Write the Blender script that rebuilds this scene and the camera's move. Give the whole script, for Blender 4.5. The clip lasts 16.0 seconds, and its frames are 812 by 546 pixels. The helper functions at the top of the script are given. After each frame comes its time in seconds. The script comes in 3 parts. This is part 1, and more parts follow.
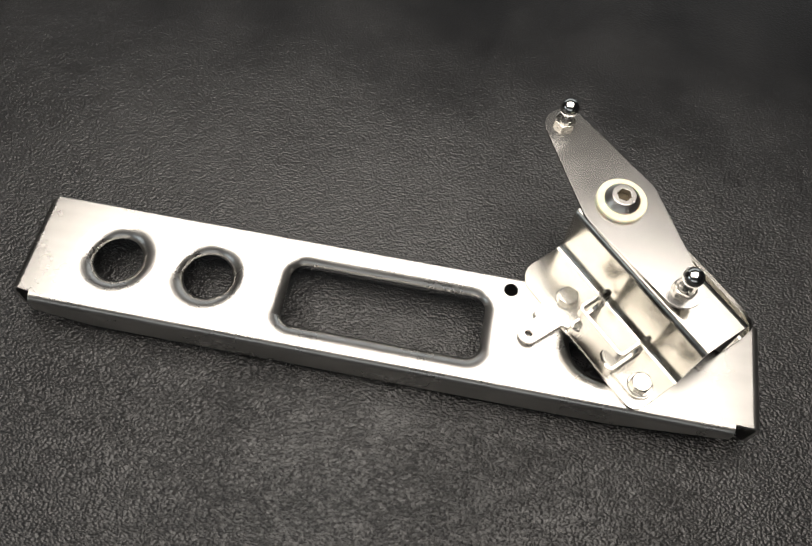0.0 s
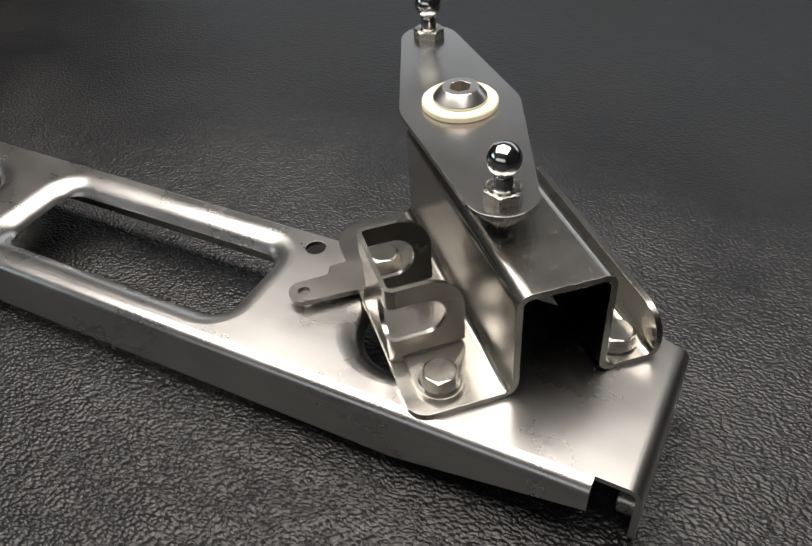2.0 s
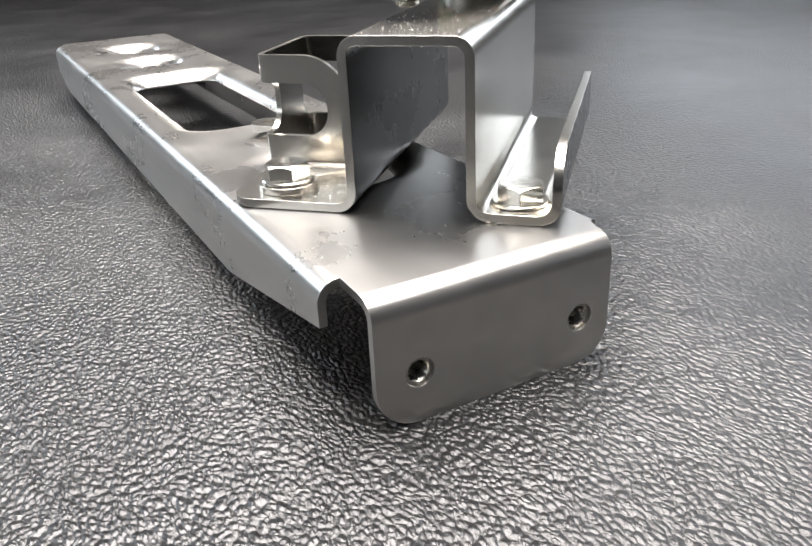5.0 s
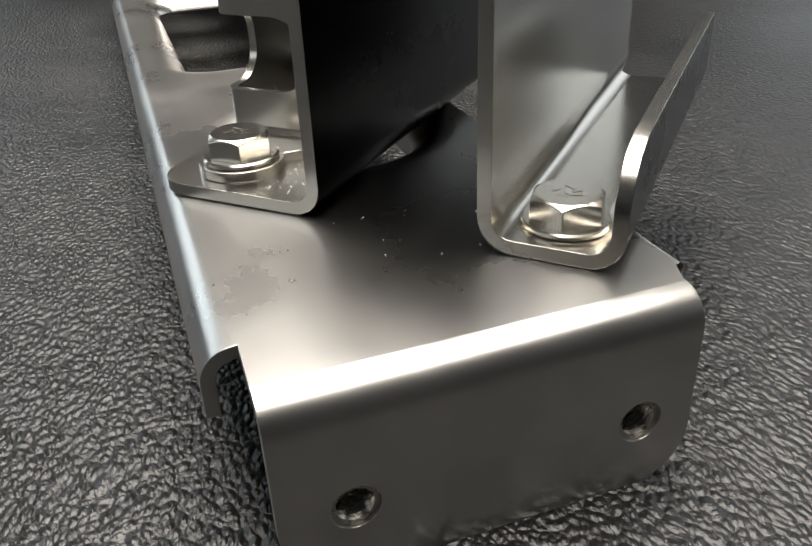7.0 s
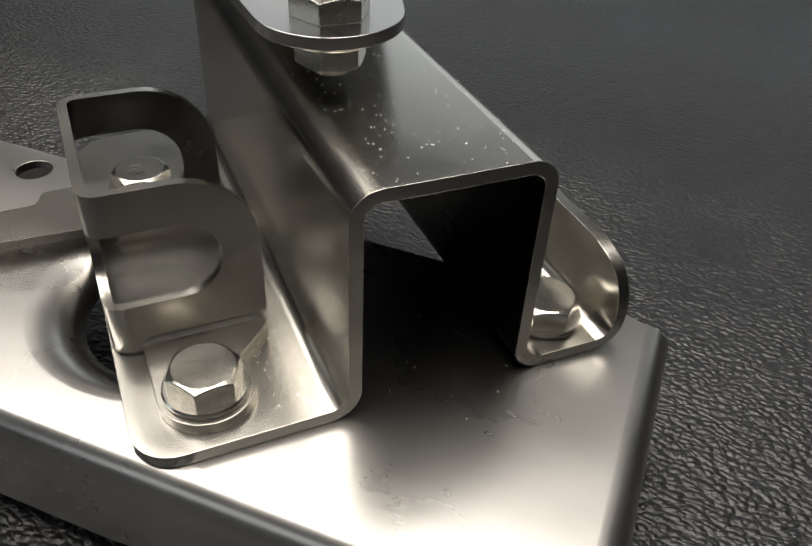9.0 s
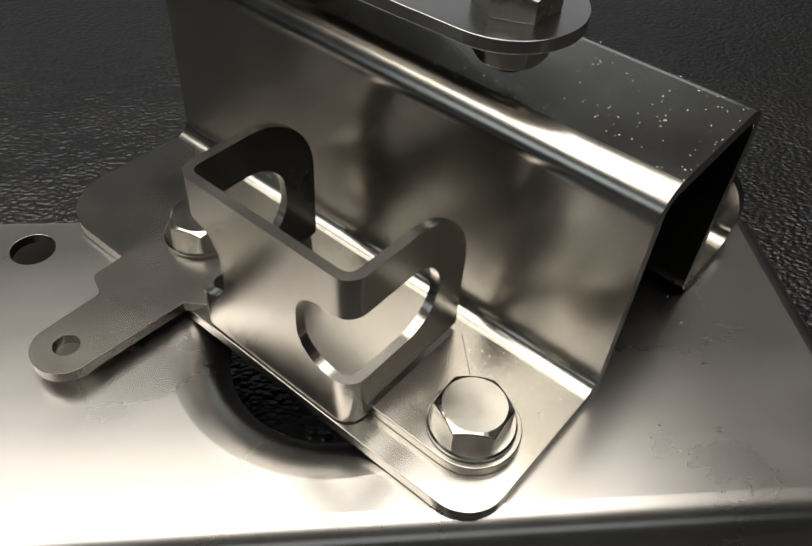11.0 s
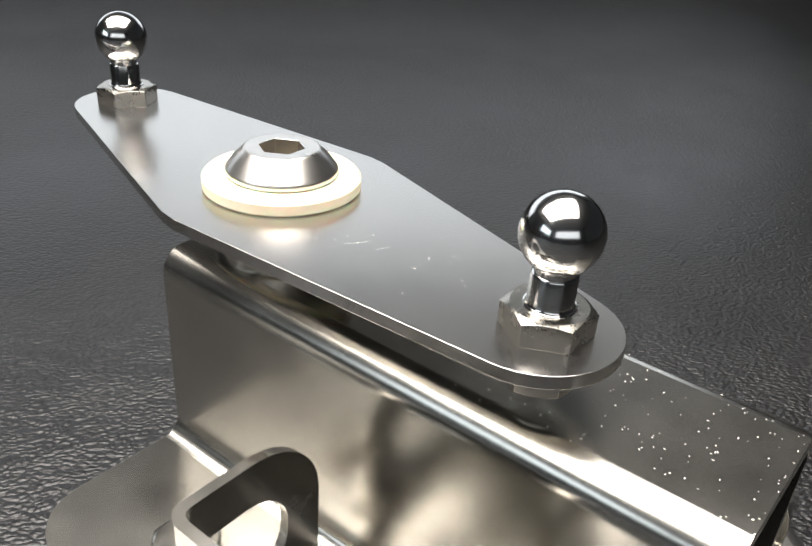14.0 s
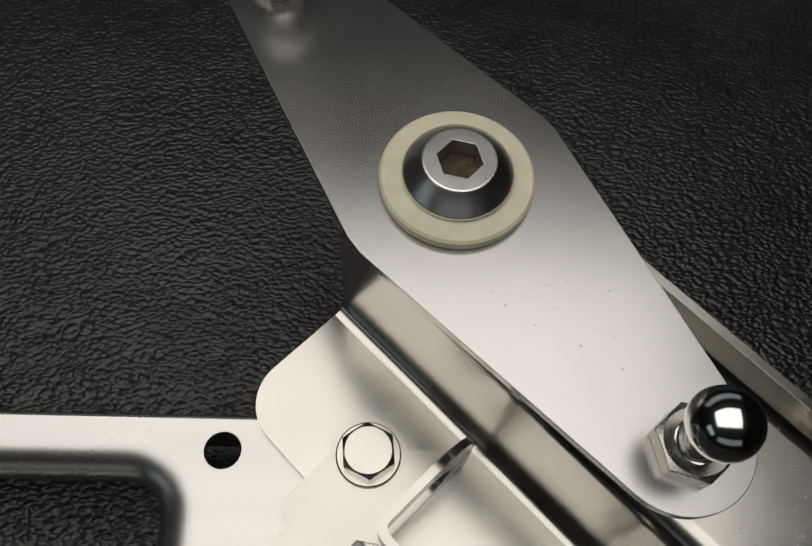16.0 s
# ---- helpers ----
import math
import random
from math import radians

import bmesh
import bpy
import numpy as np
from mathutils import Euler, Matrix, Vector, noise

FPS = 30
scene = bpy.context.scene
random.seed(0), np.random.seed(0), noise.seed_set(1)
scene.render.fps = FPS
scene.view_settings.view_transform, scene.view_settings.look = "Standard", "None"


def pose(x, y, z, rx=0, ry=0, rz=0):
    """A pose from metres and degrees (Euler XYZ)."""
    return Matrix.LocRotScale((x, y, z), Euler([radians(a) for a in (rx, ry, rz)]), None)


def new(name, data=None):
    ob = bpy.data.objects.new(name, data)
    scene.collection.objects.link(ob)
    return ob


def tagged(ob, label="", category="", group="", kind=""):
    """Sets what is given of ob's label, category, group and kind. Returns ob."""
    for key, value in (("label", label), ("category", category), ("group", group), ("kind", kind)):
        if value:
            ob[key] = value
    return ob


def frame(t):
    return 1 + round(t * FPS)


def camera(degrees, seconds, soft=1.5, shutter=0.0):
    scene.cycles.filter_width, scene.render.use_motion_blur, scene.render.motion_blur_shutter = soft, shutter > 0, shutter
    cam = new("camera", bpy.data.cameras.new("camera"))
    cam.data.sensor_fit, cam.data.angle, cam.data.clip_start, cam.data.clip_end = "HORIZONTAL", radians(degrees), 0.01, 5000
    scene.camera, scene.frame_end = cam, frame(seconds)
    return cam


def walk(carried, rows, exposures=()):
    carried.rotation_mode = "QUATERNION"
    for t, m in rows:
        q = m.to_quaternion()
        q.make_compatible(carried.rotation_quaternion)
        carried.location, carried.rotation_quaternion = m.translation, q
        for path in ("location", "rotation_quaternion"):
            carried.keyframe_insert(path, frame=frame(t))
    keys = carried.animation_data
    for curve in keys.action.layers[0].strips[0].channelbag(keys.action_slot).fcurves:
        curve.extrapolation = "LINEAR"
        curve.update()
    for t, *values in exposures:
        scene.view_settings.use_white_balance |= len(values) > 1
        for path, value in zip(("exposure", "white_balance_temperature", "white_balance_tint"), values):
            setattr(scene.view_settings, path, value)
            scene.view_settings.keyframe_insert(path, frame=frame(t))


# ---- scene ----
PATH = [
    (0.0, 0.18523, -0.12279, 0.35076, 27.28, -2.17, 10.61),
    (0.5, 0.21417, -0.09048, 0.31992, 24.60, -1.61, 11.11),
    (1.0, 0.26483, -0.07714, 0.26961, 27.84, 1.15, 16.03),
    (1.5, 0.30236, -0.08924, 0.22450, 40.47, 1.90, 23.21),
    (2.0, 0.33582, -0.10815, 0.18123, 48.62, 2.89, 27.05),
    (2.5, 0.36107, -0.11307, 0.14397, 54.97, 3.96, 29.77),
    (3.0, 0.37235, -0.10392, 0.11410, 59.94, 5.09, 36.06),
    (3.5, 0.39736, -0.09353, 0.10747, 64.52, 7.09, 47.76),
    (4.0, 0.43702, -0.07811, 0.10769, 67.80, 6.13, 58.00),
    (4.5, 0.45328, -0.05246, 0.09582, 67.22, 5.79, 62.11),
    (4.7, 0.44423, -0.04928, 0.08756, 65.11, 2.73, 60.00),
    (6.8, 0.39198, -0.00278, 0.06514, 61.13, 2.45, 68.80),
    (7.0, 0.38796, -0.00367, 0.06947, 60.36, 2.24, 69.67),
    (7.5, 0.38025, -0.02344, 0.09211, 58.41, 3.66, 61.53),
    (8.0, 0.36113, -0.04093, 0.10027, 57.43, 0.39, 47.66),
    (8.2, 0.35450, -0.04614, 0.10010, 57.52, -0.95, 41.86),
    (10.3, 0.27473, -0.04612, 0.10887, 43.51, -3.67, -0.13),
    (10.5, 0.27062, -0.04667, 0.10573, 45.33, -3.63, -1.98),
    (11.0, 0.25940, -0.04276, 0.10851, 44.54, -3.16, -5.13),
    (11.5, 0.25709, -0.04037, 0.11281, 43.79, -2.84, -4.92),
    (12.0, 0.26352, -0.03746, 0.12262, 45.21, -1.69, -2.06),
    (12.5, 0.26787, -0.03221, 0.12936, 46.57, -1.03, -0.57),
    (13.0, 0.26688, -0.02998, 0.12205, 53.26, -1.69, -2.18),
    (13.5, 0.26221, -0.02963, 0.11549, 60.43, -1.95, -5.03),
    (14.0, 0.25664, -0.02811, 0.11151, 61.11, -3.54, -6.30),
    (14.5, 0.25161, -0.02126, 0.12113, 52.12, -4.56, -5.89),
    (15.0, 0.24900, -0.01550, 0.14012, 40.59, -5.08, -1.41),
    (15.4, 0.24414, -0.00883, 0.15543, 33.33, -5.15, 0.17),
    (16.0, 0.24353, 0.01536, 0.16265, 25.54, -2.04, 0.72),
]
EXPOSURE = [(0.0, 0.5, 6800, 12), (0.5, 0.25, 6800, 12), (1.0, 0.05, 6800, 12), (1.5, 0.2, 6700, 12), (2.5, 1.35, 6600, 14), (3.5, 2.25, 6550, 14), (4.0, 2.4, 6500, 14), (4.5, 2.75, 6450, 14), (7.0, 1.45, 6700, 11), (8.0, 1.25, 6700, 11),
            (10.3, 0.0, 6750, 11), (11.5, -0.05, 6750, 11), (12.5, 0.2, 6550, 12), (13.0, 0.6, 6550, 12), (13.5, 1.35, 6600, 12), (14.0, 1.45, 6600, 12), (15.0, 0.1, 6500, 11), (16.0, -1.3, 6450, 10)]

cam = camera(54.71, 16.0, soft=1.5)
walk(cam, [(t, pose(x, y, z, rx, ry, rz)) for t, x, y, z, rx, ry, rz in PATH], EXPOSURE)

# ---- world and light ----
world = bpy.data.worlds.new("room_air")
world.use_nodes = True
scene.world = world
world.node_tree.nodes["Background"].inputs[0].default_value = (0.55, 0.6, 0.7, 1)
world.node_tree.nodes["Background"].inputs[1].default_value = 0.01

LAMP_AT = (0.12, 0.075, 0.66)
LAMP_SIZE = (0.86, 0.61)
LAMP_GLOW = 3.4
NORTH_GLOW = 0.42      # brightness of the unseen windows; the north one is added fill
WEST_GLOW = 0.75
SOUTH_GLOW = 0.35


def area_light(name, at, size, glow, colour):
    """A flat light that shines along its own -z; glow is the brightness of its face."""
    data = bpy.data.lights.new(name, "AREA")
    data.shape, data.size, data.size_y = "RECTANGLE", *size
    data.energy = glow * 4 * size[0] * size[1]
    data.color = colour
    ob = new(name, data)
    ob.matrix_world = at
    return ob


area_light("lamp_light", Matrix.Translation((LAMP_AT[0], LAMP_AT[1], LAMP_AT[2] - 0.004)), LAMP_SIZE, LAMP_GLOW, (1.0, 0.965, 0.91))
# broad dim fill from the north, added without a known source
area_light("north_fill_light", Matrix.Translation((-0.2, 2.49, 0.90)) @ Matrix.Rotation(-math.pi / 2, 4, "X"), (4.3, 0.86), NORTH_GLOW, (0.86, 0.94, 1.0))
area_light("west_window_light", Matrix.Translation((-2.49, -1.35, 1.10)) @ Matrix.Rotation(-math.pi / 2, 4, "Y"), (0.76, 1.66), WEST_GLOW, (0.78, 0.91, 1.0))
area_light("south_window_light", Matrix.Translation((0, -2.49, 1.05)) @ Matrix.Rotation(math.pi / 2, 4, "X"), (3.1, 0.85), SOUTH_GLOW, (0.90, 0.96, 1.0))

MM = 0.001
BASE_Z = 24.5          # height of the plate's top over the leather, mm


# ---- materials ----
def nodes_of(name):
    m = bpy.data.materials.new(name)
    m.use_nodes = True
    nt = m.node_tree
    return m, nt, nt.nodes["Principled BSDF"]


def add(nt, kind, **values):
    n = nt.nodes.new(kind)
    for k, v in values.items():
        n.inputs[k].default_value = v
    return n


def ramp(nt, src, p0, c0, p1, c1):
    r = nt.nodes.new("ShaderNodeValToRGB")
    r.color_ramp.elements[0].position, r.color_ramp.elements[0].color = p0, c0
    r.color_ramp.elements[1].position, r.color_ramp.elements[1].color = p1, c1
    nt.links.new(src, r.inputs[0])
    return r


def steel(name, colour, rough, grain=(1, 1, 1), grain_scale=900.0, bump=0.05, blotch=60.0, spread=0.10, wave=0.0, turn=0.0):
    """Bare metal: a grain along one axis, cloudy roughness, faint unevenness."""
    m, nt, b = nodes_of(name)
    tc = nt.nodes.new("ShaderNodeTexCoord")
    mp = nt.nodes.new("ShaderNodeMapping")
    mp.inputs["Rotation"].default_value = (0, 0, turn)
    mp.inputs["Scale"].default_value = grain
    nt.links.new(tc.outputs["Object"], mp.inputs["Vector"])
    fine = add(nt, "ShaderNodeTexNoise", Scale=grain_scale, Detail=1.0, Roughness=0.5)
    nt.links.new(mp.outputs[0], fine.inputs["Vector"])
    cloud = add(nt, "ShaderNodeTexNoise", Scale=blotch, Detail=5.0, Roughness=0.6)
    nt.links.new(tc.outputs["Object"], cloud.inputs["Vector"])
    streak = add(nt, "ShaderNodeTexNoise", Scale=grain_scale * 0.15, Detail=1.0, Roughness=0.5)
    nt.links.new(mp.outputs[0], streak.inputs["Vector"])
    lo = [c * 0.86 for c in colour] + [1]
    tint = ramp(nt, cloud.outputs[0], 0.3, lo, 0.7, [*colour, 1])
    lines = ramp(nt, streak.outputs[0], 0.30, (0.80, 0.80, 0.80, 1), 0.62, (1, 1, 1, 1))
    mix = nt.nodes.new("ShaderNodeMix")
    mix.data_type, mix.blend_type = "RGBA", "MULTIPLY"
    mix.inputs[0].default_value = 0.35
    nt.links.new(tint.outputs[0], mix.inputs[6])
    nt.links.new(lines.outputs[0], mix.inputs[7])
    nt.links.new(mix.outputs[2], b.inputs["Base Color"])
    b.inputs["Metallic"].default_value = 1.0
    r1 = nt.nodes.new("ShaderNodeMapRange")
    r1.inputs["From Min"].default_value, r1.inputs["From Max"].default_value = 0.25, 0.75
    r1.inputs["To Min"].default_value, r1.inputs["To Max"].default_value = rough - spread * 0.5, rough + spread * 0.5
    nt.links.new(cloud.outputs[0], r1.inputs[0])
    add_f = nt.nodes.new("ShaderNodeMath")
    add_f.operation = "MULTIPLY_ADD"
    add_f.inputs[1].default_value = spread * 0.1
    nt.links.new(fine.outputs[0], add_f.inputs[0])
    nt.links.new(r1.outputs[0], add_f.inputs[2])
    nt.links.new(add_f.outputs[0], b.inputs["Roughness"])
    last = None
    if bump:
        last = add(nt, "ShaderNodeBump", Strength=bump, Distance=0.00003)
        nt.links.new(fine.outputs[0], last.inputs["Height"])
    if wave:
        slow = add(nt, "ShaderNodeTexNoise", Scale=45.0, Detail=1.0)
        nt.links.new(tc.outputs["Object"], slow.inputs["Vector"])
        b2 = add(nt, "ShaderNodeBump", Strength=wave, Distance=0.001)
        nt.links.new(slow.outputs[0], b2.inputs["Height"])
        if last:
            nt.links.new(last.outputs[0], b2.inputs["Normal"])
        last = b2
    if last:
        nt.links.new(last.outputs[0], b.inputs["Normal"])
    return m


def leather_material():
    m, nt, b = nodes_of("black_leather")
    tc = nt.nodes.new("ShaderNodeTexCoord")
    bend = add(nt, "ShaderNodeTexNoise", Scale=90.0, Detail=3.0)
    nt.links.new(tc.outputs["Object"], bend.inputs["Vector"])
    off = nt.nodes.new("ShaderNodeVectorMath")
    off.operation = "MULTIPLY_ADD"
    off.inputs[1].default_value = (0.004, 0.004, 0.004)
    nt.links.new(bend.outputs["Color"], off.inputs[0])
    nt.links.new(tc.outputs["Object"], off.inputs[2])
    mp = nt.nodes.new("ShaderNodeMapping")
    mp.inputs["Rotation"].default_value = (0, 0, 0.5)
    mp.inputs["Scale"].default_value = (0.82, 1.22, 1)
    nt.links.new(off.outputs[0], mp.inputs["Vector"])
    cell = add(nt, "ShaderNodeTexVoronoi", Scale=840.0, Randomness=1.0)
    cell.feature = "SMOOTH_F1"
    cell.inputs["Smoothness"].default_value = 0.35
    nt.links.new(mp.outputs[0], cell.inputs["Vector"])
    wrinkle = add(nt, "ShaderNodeTexNoise", Scale=800.0, Detail=3.0, Roughness=0.6)
    nt.links.new(mp.outputs[0], wrinkle.inputs["Vector"])
    worn = add(nt, "ShaderNodeTexNoise", Scale=14.0, Detail=5.0, Roughness=0.6)
    nt.links.new(tc.outputs["Object"], worn.inputs["Vector"])
    col = ramp(nt, worn.outputs[0], 0.35, (0.005, 0.005, 0.0053, 1), 0.75, (0.012, 0.0118, 0.0118, 1))
    nt.links.new(col.outputs[0], b.inputs["Base Color"])
    r1 = nt.nodes.new("ShaderNodeMapRange")
    r1.inputs["To Min"].default_value, r1.inputs["To Max"].default_value = 0.25, 0.46
    nt.links.new(worn.outputs[0], r1.inputs[0])
    nt.links.new(r1.outputs[0], b.inputs["Roughness"])
    b.inputs["Specular IOR Level"].default_value = 0.58
    depth = nt.nodes.new("ShaderNodeMapRange")
    depth.inputs["From Min"].default_value, depth.inputs["From Max"].default_value = 0.3, 0.7
    depth.inputs["To Min"].default_value, depth.inputs["To Max"].default_value = 0.55, 1.0
    sep = nt.nodes.new("ShaderNodeSeparateXYZ")
    nt.links.new(tc.outputs["Object"], sep.inputs[0])
    smoothed = nt.nodes.new("ShaderNodeMapRange")          # the hide is smoother towards the back of the seat
    smoothed.inputs["From Min"].default_value, smoothed.inputs["From Max"].default_value = 0.0, 0.22
    smoothed.inputs["To Min"].default_value, smoothed.inputs["To Max"].default_value = 1.0, 0.28
    nt.links.new(sep.outputs["Y"], smoothed.inputs[0])
    nt.links.new(worn.outputs[0], depth.inputs[0])
    both = nt.nodes.new("ShaderNodeMath")
    both.operation = "MULTIPLY"
    nt.links.new(depth.outputs[0], both.inputs[0])
    nt.links.new(smoothed.outputs[0], both.inputs[1])
    mixh = nt.nodes.new("ShaderNodeMath")
    mixh.operation = "MULTIPLY_ADD"
    mixh.inputs[1].default_value = -1.3
    nt.links.new(cell.outputs["Distance"], mixh.inputs[0])
    nt.links.new(wrinkle.outputs[0], mixh.inputs[2])
    bp = add(nt, "ShaderNodeBump", Distance=0.0006)
    nt.links.new(both.outputs[0], bp.inputs["Strength"])
    nt.links.new(mixh.outputs[0], bp.inputs["Height"])
    nt.links.new(bp.outputs[0], b.inputs["Normal"])
    return m


def plain(name, colour, rough, sub=0.0, noise_scale=200.0, vary=0.12):
    m, nt, b = nodes_of(name)
    tc = nt.nodes.new("ShaderNodeTexCoord")
    n = add(nt, "ShaderNodeTexNoise", Scale=noise_scale, Detail=4.0)
    nt.links.new(tc.outputs["Object"], n.inputs["Vector"])
    r = ramp(nt, n.outputs[0], 0.3, [c * (1 - vary) for c in colour] + [1], 0.7, [*colour, 1])
    nt.links.new(r.outputs[0], b.inputs["Base Color"])
    b.inputs["Roughness"].default_value = rough
    b.inputs["Subsurface Weight"].default_value = sub
    b.inputs["Subsurface Scale"].default_value = 0.002
    bp = add(nt, "ShaderNodeBump", Strength=0.08, Distance=0.0002)
    nt.links.new(n.outputs[0], bp.inputs["Height"])
    nt.links.new(bp.outputs[0], b.inputs["Normal"])
    return m


def glowing(name, colour, strength):
    m, nt, b = nodes_of(name)
    b.inputs["Base Color"].default_value = (0.8, 0.8, 0.8, 1)
    b.inputs["Emission Color"].default_value = (*colour, 1)
    b.inputs["Emission Strength"].default_value = strength
    return m


PLATE = steel("brushed_stainless", (0.58, 0.565, 0.54), 0.28, grain=(0.05, 1, 1), grain_scale=1100.0, bump=0.0, blotch=25.0, spread=0.13, wave=0.0)
BRACKET = steel("bright_rolled_stainless", (0.57, 0.55, 0.505), 0.22, grain=(0.2, 1, 1), grain_scale=500.0, bump=0.0, blotch=70.0, spread=0.08, wave=0.05, turn=0.785)
ARM = steel("satin_stainless", (0.56, 0.545, 0.525), 0.25, grain=(1, 0.1, 1), grain_scale=500.0, bump=0.0, blotch=40.0, spread=0.05, wave=0.0, turn=-0.64)
LATCH = steel("plated_steel", (0.55, 0.525, 0.48), 0.24, grain_scale=500.0, bump=0.0, blotch=110.0, spread=0.06, wave=0.0)
ZINC = steel("zinc_plated_steel", (0.60, 0.58, 0.53), 0.22, grain_scale=500.0, bump=0.0, blotch=250.0, spread=0.08)
CHROME = steel("polished_steel", (0.74, 0.73, 0.71), 0.13, grain_scale=400.0, bump=0.0, blotch=300.0, spread=0.04)
SCREW = steel("turned_steel", (0.70, 0.68, 0.65), 0.29, grain_scale=500.0, bump=0.0, blotch=200.0, spread=0.06)
DULL = steel("dull_stained_steel", (0.42, 0.40, 0.36), 0.26, grain_scale=500.0, bump=0.0, blotch=350.0, spread=0.12)
CHANNEL_SHADE = steel("shaded_channel_steel", (0.05, 0.048, 0.044), 0.26, grain_scale=300.0, bump=0.0, blotch=60.0)
INNER_SHADE = steel("shaded_inner_steel", (0.15, 0.145, 0.135), 0.24, grain_scale=400.0, bump=0.0, blotch=90.0)
DIRT = plain("tan_grime", (0.09, 0.065, 0.028), 0.7, noise_scale=900.0, vary=0.7)
FILINGS = plain("bright_filings", (0.75, 0.73, 0.70), 0.35, noise_scale=900.0)
NYLON = plain("cream_nylon", (0.78, 0.74, 0.55), 0.42, sub=0.3, noise_scale=300.0)
LEATHER = leather_material()
CLOTH = plain("black_cloth", (0.004, 0.004, 0.0043), 0.85, noise_scale=60.0, vary=0.4)
PAINT = plain("grey_wall_paint", (0.09, 0.09, 0.095), 0.8, noise_scale=4.0)
PALE = plain("pale_wall_paint", (0.70, 0.70, 0.70), 0.8, noise_scale=4.0)
CEIL = plain("ceiling_paint", (0.16, 0.16, 0.16), 0.85, noise_scale=4.0)
FLOORM = plain("dark_floor", (0.10, 0.09, 0.08), 0.5, noise_scale=6.0)
FRAMEM = plain("white_lamp_frame", (0.75, 0.75, 0.75), 0.4)
SKY = glowing("daylight_sky", (0.80, 0.92, 1.0), 0.05)
DIFFUSER = plain("white_lamp_diffuser", (0.85, 0.85, 0.83), 0.4)


# ---- mesh helpers ----
def part(name, bm, material, parent=None, label="", smooth=True, bevel=0.0, thick=0.0, at=None, angle=50):
    me = bpy.data.meshes.new(name)
    bm.to_mesh(me)
    bm.free()
    me.materials.append(material)
    for p in me.polygons:
        p.use_smooth = smooth and abs(p.normal.z) < 0.99999
    if smooth and not thick:
        me.set_sharp_from_angle(angle=radians(38))
    ob = new(name, me)
    if parent:
        ob.parent = parent
    if at is not None:
        ob.matrix_basis = at
    if thick:
        s = ob.modifiers.new("thickness", "SOLIDIFY")
        s.thickness, s.offset, s.use_even_offset = thick, -1.0, True
    if bevel:
        v = ob.modifiers.new("edge", "BEVEL")
        v.width, v.segments, v.limit_method, v.angle_limit = bevel, 3, "ANGLE", radians(angle)
        v.harden_normals = True
    if label:
        tagged(ob, label=label)
    return ob


def again(ob, m, parent=None):
    """The same part at another place, on the same mesh."""
    o = ob.copy()
    scene.collection.objects.link(o)
    o.matrix_basis = m
    o.parent = parent or ob.parent
    return o


def arc(cx, cy, r, a0, a1, n=8):
    return [(cx + r * math.cos(radians(a0 + (a1 - a0) * i / n)), cy + r * math.sin(radians(a0 + (a1 - a0) * i / n))) for i in range(n + 1)]


def round_rect(x0, x1, y0, y1, r, n=8):
    return (arc(x1 - r, y1 - r, r, 0, 90, n) + arc(x0 + r, y1 - r, r, 90, 180, n)
            + arc(x0 + r, y0 + r, r, 180, 270, n) + arc(x1 - r, y0 + r, r, 270, 360, n))


def rounded(points, radii, n=6):
    """A polygon with rounded corners."""
    out, k = [], len(points)
    for i in range(k):
        p, a, b, r = Vector(points[i]), Vector(points[i - 1]), Vector(points[(i + 1) % k]), radii[i]
        if r <= 0:
            out.append(tuple(p))
            continue
        da, db = (a - p).normalized(), (b - p).normalized()
        half = da.angle(db) / 2
        d = r / math.tan(half)
        s, e = p + da * d, p + db * d
        c = p + (da + db).normalized() * (r / math.sin(half))
        v0, v1 = s - c, e - c
        sweep = v0.angle_signed(v1)
        for j in range(n + 1):
            q = v0.copy()
            q.rotate(Matrix.Rotation(-sweep * j / n, 2))
            out.append(tuple(c + q))
    return out


def fill_loops(bm, loops):
    """Flat triangulated area between closed loops of verts."""
    edges = []
    for vs in loops:
        for i in range(len(vs)):
            e = bm.edges.get((vs[i - 1], vs[i])) or bm.edges.new((vs[i - 1], vs[i]))
            edges.append(e)
    got = bmesh.ops.triangle_fill(bm, edges=edges, use_beauty=True, use_dissolve=False, normal=(0, 0, 1))
    return [g for g in got["geom"] if isinstance(g, bmesh.types.BMFace)]


def ring(bm, pts, z):
    return [bm.verts.new((x * MM, y * MM, z * MM)) for x, y in pts]


def bridge(bm, a, b):
    for i in range(len(a)):
        bm.faces.new((a[i - 1], a[i], b[i], b[i - 1]))


def slab(loops, z0, z1):
    """A flat plate between two heights; the first loop is its outline, the others are holes."""
    bm = bmesh.new()
    top = [ring(bm, l, z1) for l in loops]
    low = [ring(bm, l, z0) for l in loops]
    fill_loops(bm, top)
    fill_loops(bm, low)
    for a, b in zip(top, low):
        bridge(bm, a, b)
    bmesh.ops.recalc_face_normals(bm, faces=bm.faces)
    return bm


def lathe(profile, n=40, bm=None):
    """A body turned round z; profile of (r, z) from below to above, r may start or end at 0."""
    bm = bm or bmesh.new()
    last = None
    for r, z in profile:
        if r <= 0:
            now = [bm.verts.new((0, 0, z * MM))]
        else:
            now = [bm.verts.new((r * MM * math.cos(2 * math.pi * i / n), r * MM * math.sin(2 * math.pi * i / n), z * MM)) for i in range(n)]
        if last:
            for i in range(n):
                quad = [last[i - 1] if len(last) > 1 else last[0], last[i] if len(last) > 1 else None,
                        now[i] if len(now) > 1 else now[0], now[i - 1] if len(now) > 1 else None]
                bm.faces.new([v for v in quad if v])
        last = now
    return bm


